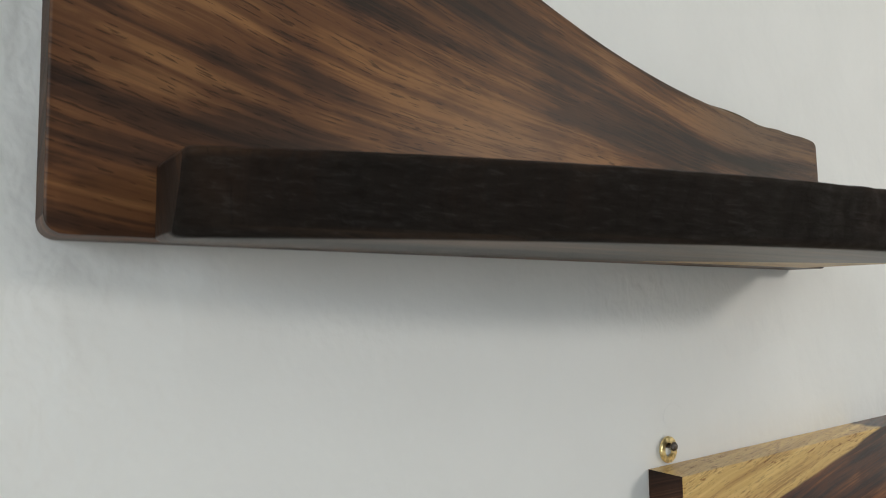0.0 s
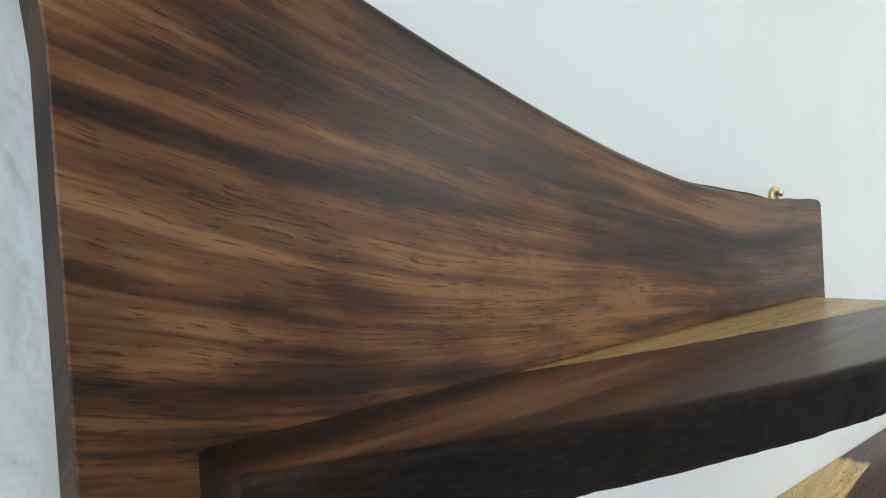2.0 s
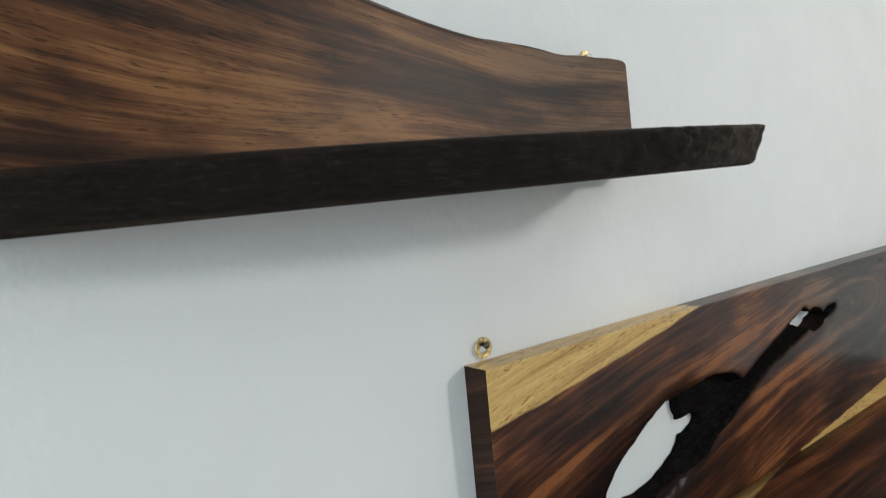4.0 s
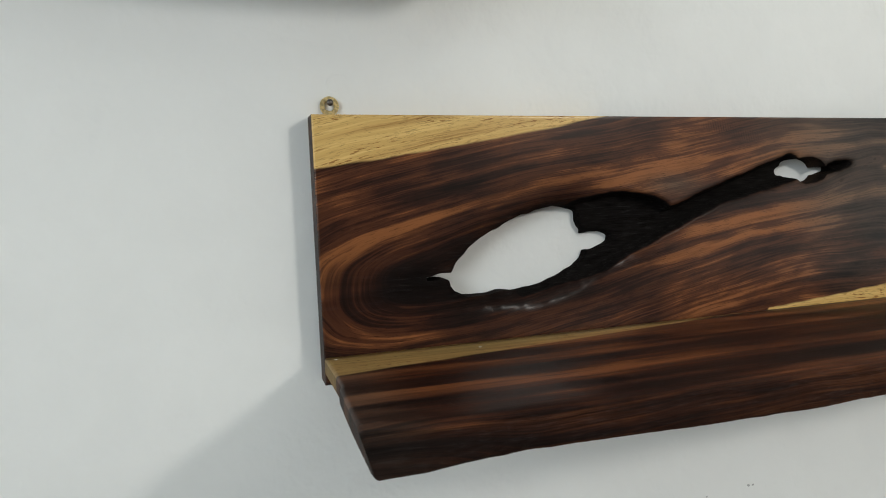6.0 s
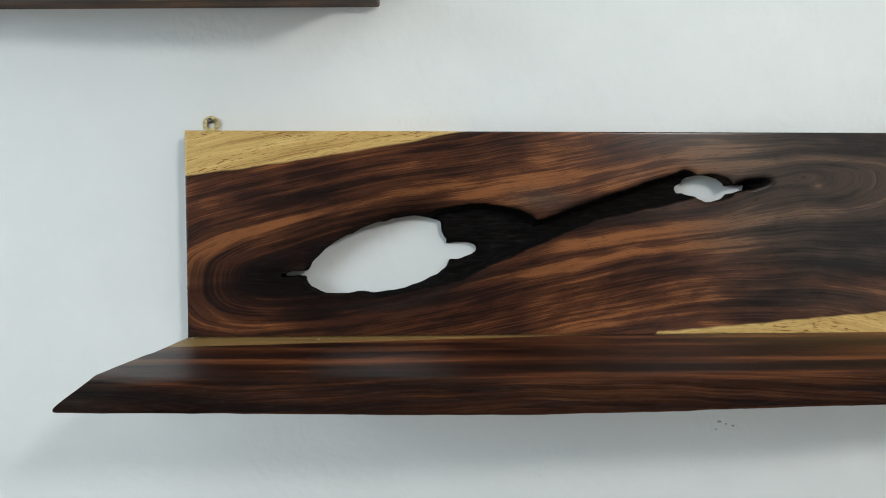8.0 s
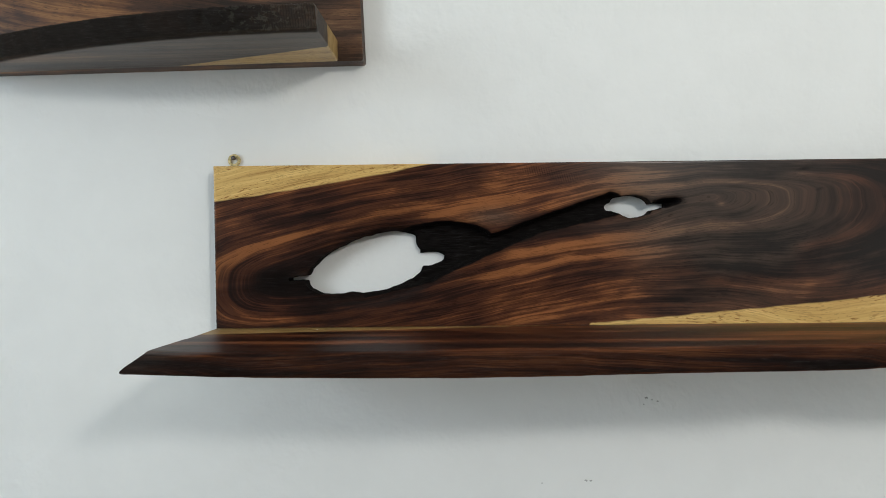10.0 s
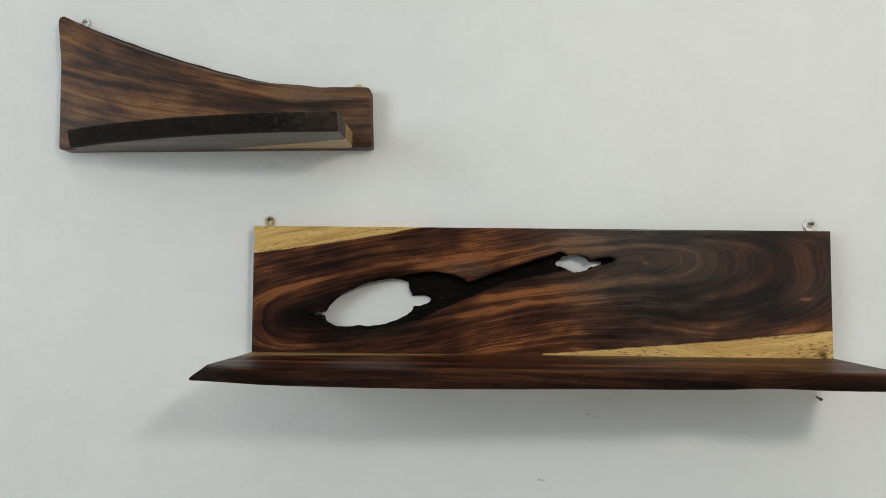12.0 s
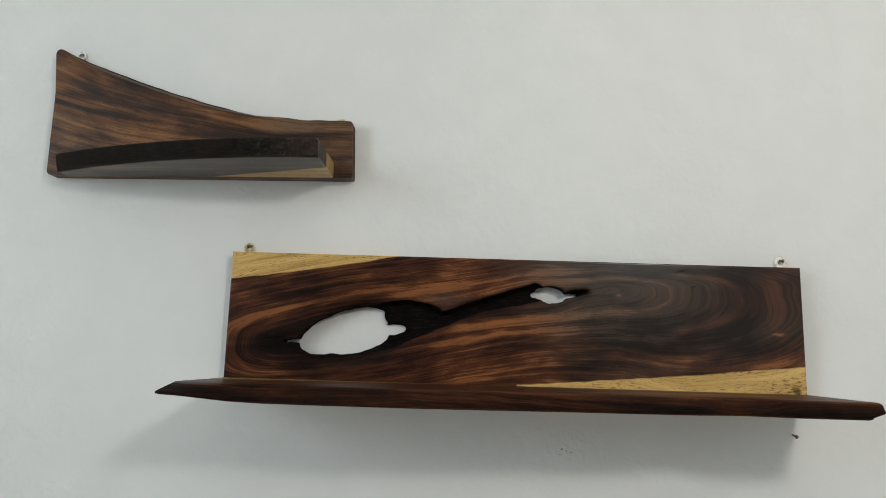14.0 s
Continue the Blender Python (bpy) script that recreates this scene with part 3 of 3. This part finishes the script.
def low_ledge_grain(x, y, z, edge):
    across = y + 0.006 * wiggle(x, y * 2, 4, 11.0) + 0.002 * wiggle(x, y * 3, 16, 12.0)
    strip = 0.085 - 0.14 * x + 0.0012 * wiggle(x, y * 0, 26, 3.0)
    sap = np.clip(0.5 + (strip - y) / 0.03, 0, 1) * (1 - edge)
    r = np.array([[low_reach(v) for v in row[:1]] * len(row) for row in x])
    black = np.maximum(0.72 * edge, 0.5 * smoothstep(0.024, 0.004, r - y))
    return x, across, sap, np.clip(black, 0, 1), 0.5 * smoothstep(0.06, 0.0, x), 0.0 * x


ledge("ledge", wood_ledge, low_shelf, 0.0, 0.903, LOW_T + 0.0006, low_reach, lambda x: 1.3005 - 0.003 * x,
      lambda x: 1.2758 + 0.010 * math.exp(-(max(x, 0.0) / 0.06) ** 2), low_bulge, low_ledge_grain, "dark polished board with a live front edge", low_end)

# ---- upper shelf: board with a curved top ----
up_shelf = shelf_base("wall_shelf", (-0.07, 0, 1.618), "brown hardwood wall shelf with a sweeping curved top edge")
UP_T = 0.025


def corner(d, r):
    """How far a rounded corner of radius r falls back at distance d from the end."""
    d = min(max(d, 0.0), r)
    return r - math.sqrt(max(0.0, r * r - (r - d) ** 2))


def up_curve(x):
    return 1.7230 + 0.424 * np.maximum(0.0, 0.115 - x) ** 1.50


def up_high(x):
    z = float(up_curve(x)) + 0.0012 * noise.noise(Vector((x * 35, 1.0, 3.0)))
    return z - corner(0.1852 - x, 0.006) - 1.3 * corner(x + 0.3282, 0.012)


def up_low(x):
    return 1.6228 + 0.0050 * (x + 0.32) + corner(x + 0.3282, 0.006) + corner(0.1852 - x, 0.003)


def up_grain(x, z):
    base = 1.6
    f = (z - base) / (up_curve(x) - base)
    lean = smoothstep(0.0, -0.33, x)
    across = 0.165 * f + 0.045 * lean * (1 - f) * (x + 0.35) / 0.35 + 0.0022 * wiggle(x, z * 2, 8, 21.0) + 0.0009 * wiggle(x, z * 3, 26, 22.0)
    curl = smoothstep(0.45, 0.2, f) * np.exp(-((x + 0.04) / 0.09) ** 2)
    across = across + 0.010 * curl * wiggle(x, z, 30, 23.0)
    rim = 0.8 * smoothstep(0.4, 0.9, (z - up_curve(x) + up_bevel(x)) / np.maximum(up_bevel(x), 0.002))
    ash = np.clip(0.30 * (0.1 + wiggle(x, z * 2.5, 8, 24.0) + 1.6 * smoothstep(-0.02, 0.12, x)), 0, 0.8)

    def streak(x0, z0, slope, bend, width, start, stop):
        path = z0 + slope * (x - x0) + bend * (x - x0) ** 2
        return np.exp(-(((z - path) / width) ** 2)) * smoothstep(start - 0.02, start + 0.01, x) * smoothstep(stop + 0.03, stop - 0.03, x)

    tone = 0.35 * wiggle(x, z * 2, 9, 25.0)
    tone = tone - 2.0 * streak(-0.322, 1.7050, -0.31, 0.35, 0.0042, -0.40, -0.255) - 0.6 * streak(-0.322, 1.7140, -0.30, 0.30, 0.006, -0.40, -0.20)
    tone = tone + 1.1 * streak(-0.322, 1.6960, -0.30, 0.35, 0.0028, -0.40, -0.20) - 1.8 * streak(-0.322, 1.6735, -0.30, 1.6, 0.0026, -0.40, -0.262)
    tone = tone + 0.9 * streak(-0.31, 1.6610, -0.22, 0.5, 0.0050, -0.32, -0.19) - 0.8 * streak(-0.30, 1.6500, -0.10, 0.3, 0.003, -0.31, -0.25)
    tone = tone + 1.3 * streak(-0.266, 1.7300, -0.24, 0.55, 0.0032, -0.33, -0.11) - 1.3 * streak(-0.275, 1.7395, -0.24, 0.30, 0.0038, -0.33, -0.17)
    tone = tone + 0.9 * streak(-0.30, 1.7530, -0.17, 0.18, 0.0060, -0.33, -0.02) - 1.0 * streak(-0.22, 1.7465, -0.19, 0.35, 0.0040, -0.33, -0.06)
    tone = tone - 1.1 * streak(-0.28, 1.7790, -0.28, 0.25, 0.0070, -0.34, -0.10) + 0.7 * streak(-0.26, 1.7890, -0.36, 0.45, 0.0035, -0.34, -0.03)
    tone = tone - 1.1 * streak(0.0, 1.6925, -0.03, 0.45, 0.0070, -0.13, 0.16) - 0.9 * streak(0.10, 1.6600, 0.0, 0.0, 0.0065, 0.02, 0.19)
    tone = tone + 0.55 * streak(0.06, 1.7080, -0.04, 0.3, 0.0070, -0.12, 0.19) + 0.35 * patch(x, z + 0.22 * (x + 0.2), -0.20, 1.6940, 0.09, 0.010)
    tone = tone + 1.1 * patch(x, z, -0.108, 1.6635, 0.012, 0.0040) + 1.1 * patch(x, z, -0.062, 1.6705, 0.017, 0.0055) - 0.5 * patch(x, z, -0.035, 1.660, 0.03, 0.006)
    return x, across, 0.0 * x, rim, ash, 0.0 * x, tone


def up_bevel(x):
    """The live top edge leans back towards the wall along the tall end."""
    return 0.0005 + 0.0115 * smoothstep(0.13, -0.08, x) * smoothstep(-0.335, -0.28, x)


def up_relief(x, z):
    b = up_bevel(x)
    return 0.019 * np.clip((z - up_curve(x) + b) / b, 0, 1) ** 1.3 * smoothstep(0.002, 0.008, b)


slab("back_panel", wood_up, up_shelf, lambda z: -0.3228 - 0.010 * (np.maximum(z, 1.6) - 1.62) - 0.09 * np.maximum(0.0, z - 1.765) if not np.isscalar(z) else -0.3282,
     lambda z: 0.1878 - 0.034 * (np.maximum(z, 1.6) - 1.62) if not np.isscalar(z) else 0.1852,
     up_low, up_high, UP_T, up_grain, up_relief, None, 0.0006, "brown striped board, tall at one end")


def up_reach(x):
    r = 0.1525 - 0.563 * max(0.0, 0.12 - x) ** 2
    return r + 0.0008 * noise.noise(Vector((x * 30, 0.7, 9.0))) + 0.0005 * noise.noise(Vector((x * 95, 0.7, 6.0)))


def up_bulge(x, k):
    rough = 0.0020 * float(smoothstep(-0.10, 0.09, x)) + 0.0005
    return 0.001 * math.sin(math.pi * k) - 0.0085 * k + rough * (noise.noise(Vector((x * 90, k * 4, 5.0))) + 0.7 * noise.noise(Vector((x * 210, k * 7, 8.0)))) - 0.003 * math.exp(-((x - 0.035) / 0.0028) ** 2) * (0.05 < k < 0.6)


def up_ledge_grain(x, y, z, edge):
    across = y + 0.6 * z + 0.005 * wiggle(x, y * 2, 6, 31.0) + 0.002 * wiggle(x, y * 3, 22, 32.0)
    under = smoothstep(1.634, 1.630, z)
    strip = np.where(under > 0.5, 0.045 + 0.30 * (x - 0.02), 0.036 + 0.25 * (x + 0.13) - 0.25 * (x + 0.13) ** 2) + 0.0012 * wiggle(x, y * 0, 26, 3.0)
    sap = np.clip(0.5 + np.minimum(strip - y, x + 0.155) / 0.03, 0, 1) * (1 - edge)
    worn = 0.35 * smoothstep(0.06, 0.15, x)
    r = np.array([[up_reach(v) for v in row[:1]] * len(row) for row in x])
    edge = np.maximum(np.maximum(edge, 0.9 * smoothstep(0.007, 0.001, r - y) * (1 - under)), 0.9 * smoothstep(0.018, 0.011, r - y) * under)
    return x, across, sap, np.clip(edge * (0.95 - worn), 0, 1), np.clip(0.55 * under + worn + 0.3 * smoothstep(-0.1, 0.15, x), 0, 0.9), edge * smoothstep(0.02, 0.11, x)


ledge("ledge", wood_up_ledge, up_shelf, -0.2905, 0.1565, UP_T + 0.0006, up_reach, lambda x: 1.6485 + 0.0075 * (x + 0.28), lambda x: 1.6215 + 0.0080 * (x + 0.28),
      up_bulge, up_ledge_grain, "shelf board with a dark bark-like front edge")


# ---- hangers and wall fixings ----
def hanger(parent, x, z, mat, label, lean=0.0, size=1.0):
    """A flat ring plate behind the board's top edge, with a tab down the back."""
    bm = bmesh.new()
    rings = []
    for y, a, b in ((-0.0012, 0.0044, 0.0078), (-0.0016, 0.0041, 0.0081), (-0.0026, 0.0041, 0.0081), (-0.0031, 0.0045, 0.0077)):
        rings.append([[bm.verts.new((x + r * math.cos(t), y + lean * math.cos(t), z + r * math.sin(t))) for t in np.linspace(0, 2 * math.pi, 32, endpoint=False)] for r in (a, b * size)])
    for k in range(32):
        n = (k + 1) % 32
        for p, q in zip(rings[:-1], rings[1:]):
            bm.faces.new((p[1][k], p[1][n], q[1][n], q[1][k]))
            bm.faces.new((p[0][n], p[0][k], q[0][k], q[0][n]))
        bm.faces.new((rings[0][0][k], rings[0][0][n], rings[0][1][n], rings[0][1][k]))
        bm.faces.new((rings[-1][1][k], rings[-1][1][n], rings[-1][0][n], rings[-1][0][k]))
    return part("hanger_ring", bm, mat, parent, label)


def wall_screw(x, z, reach, label, name="screw", droop=0.0, mat=None):
    """A screw that stands out of the wall: shank, head and a slot."""
    bm = bmesh.new()
    tube(bm, [(x, 0.004, z), (x, -reach * 0.8, z - droop * 0.8), (x, -reach, z - droop)], [0.0016, 0.0016, 0.0018], False, 10)
    tube(bm, [(x, -reach, z - droop), (x, -reach - 0.0008, z - droop), (x, -reach - 0.0020, z - droop)], [0.0026, 0.0029, 0.0021], False, 14)
    return tagged(part(name, bm, mat or steel, None, "", True), label, name)


hanger(low_shelf, 0.0185, 1.5095, brass, "brass hanger ring")
hanger(low_shelf, 0.8805, 1.5040, nickel, "silvery hanger ring", 0.0, 1.3)
hanger(up_shelf, -0.3000, 1.8415, nickel, "silvery hanger ring")
hanger(up_shelf, 0.1610, 1.7265, brass, "brass hanger ring")
wall_screw(0.0185, 1.5120, 0.0055, "dark screw in the white wall through a brass ring")
wall_screw(0.8815, 1.5060, 0.0075, "dark screw in the white wall through a silvery ring")
wall_screw(-0.3000, 1.8440, 0.0060, "bright screw in the white wall holding the curved shelf", mat=nickel)
wall_screw(0.1610, 1.7290, 0.0050, "bright screw in the white wall holding the curved shelf", mat=nickel)
wall_screw(0.8860, 1.2360, 0.012, "small steel nail in the wall under the long shelf", "nail", 0.002)


# ---- marks on the wall and on the boards ----
def wall_ring(x, z, r, start, end):
    """A faint raised ring left in the plaster by an old fixing."""
    bm = bmesh.new()
    tube(bm, [(x + r * math.cos(t), 0.0002, z + 0.8 * r * math.sin(t)) for t in np.linspace(start, end, 18)], 0.00045, False, 6)
    return part("plaster_ring", bm, wall_paint, north, "faint plaster ring", True)


def flake(name, place, size, mat, parent, seed, label):
    """A small uneven fleck."""
    bm = bmesh.new()
    rnd = random.Random(seed)
    ring = [bm.verts.new((place[0] + size * rnd.uniform(0.6, 1.2) * math.cos(t), place[1], place[2] + size * rnd.uniform(0.35, 0.8) * math.sin(t))) for t in np.linspace(0, 2 * math.pi, 9, endpoint=False)]
    tip = bm.verts.new((place[0], place[1] - 0.0009, place[2]))
    for k in range(9):
        bm.faces.new((ring[k], ring[(k + 1) % 9], tip))
    return part(name, bm, mat, parent, label)


wall_ring(0.0270, 1.5290, 0.0095, 0.3, 4.6)
wall_ring(0.8810, 1.5480, 0.0090, 0.2, 3.4)
wall_ring(0.8815, 1.5150, 0.0085, 0.1, 3.2)
for k, (x, z, r) in enumerate(((0.531, 1.204, 0.0022), (0.538, 1.2015, 0.0014), (0.545, 1.1995, 0.0016), (0.528, 1.196, 0.0012), (0.455, 1.101, 0.0022), (0.461, 1.1005, 0.0018), (0.40, 1.098, 0.0012))):
    flake("plaster_chip", (x, -0.0002, z), r, chip_grey, north, k, "grey chip in the plaster")
for k, (x, y) in enumerate(((0.008, -0.035), (0.130, -0.046))):
    bm = bmesh.new()
    bmesh.ops.create_icosphere(bm, subdivisions=1, radius=0.0012, matrix=Matrix.Translation((x, y, 1.3004 - 0.003 * x)) @ Matrix.Diagonal((1.3, 1, 0.5, 1)))
    part("paint_speck", bm, wall_paint, low_shelf, "white paint speck")
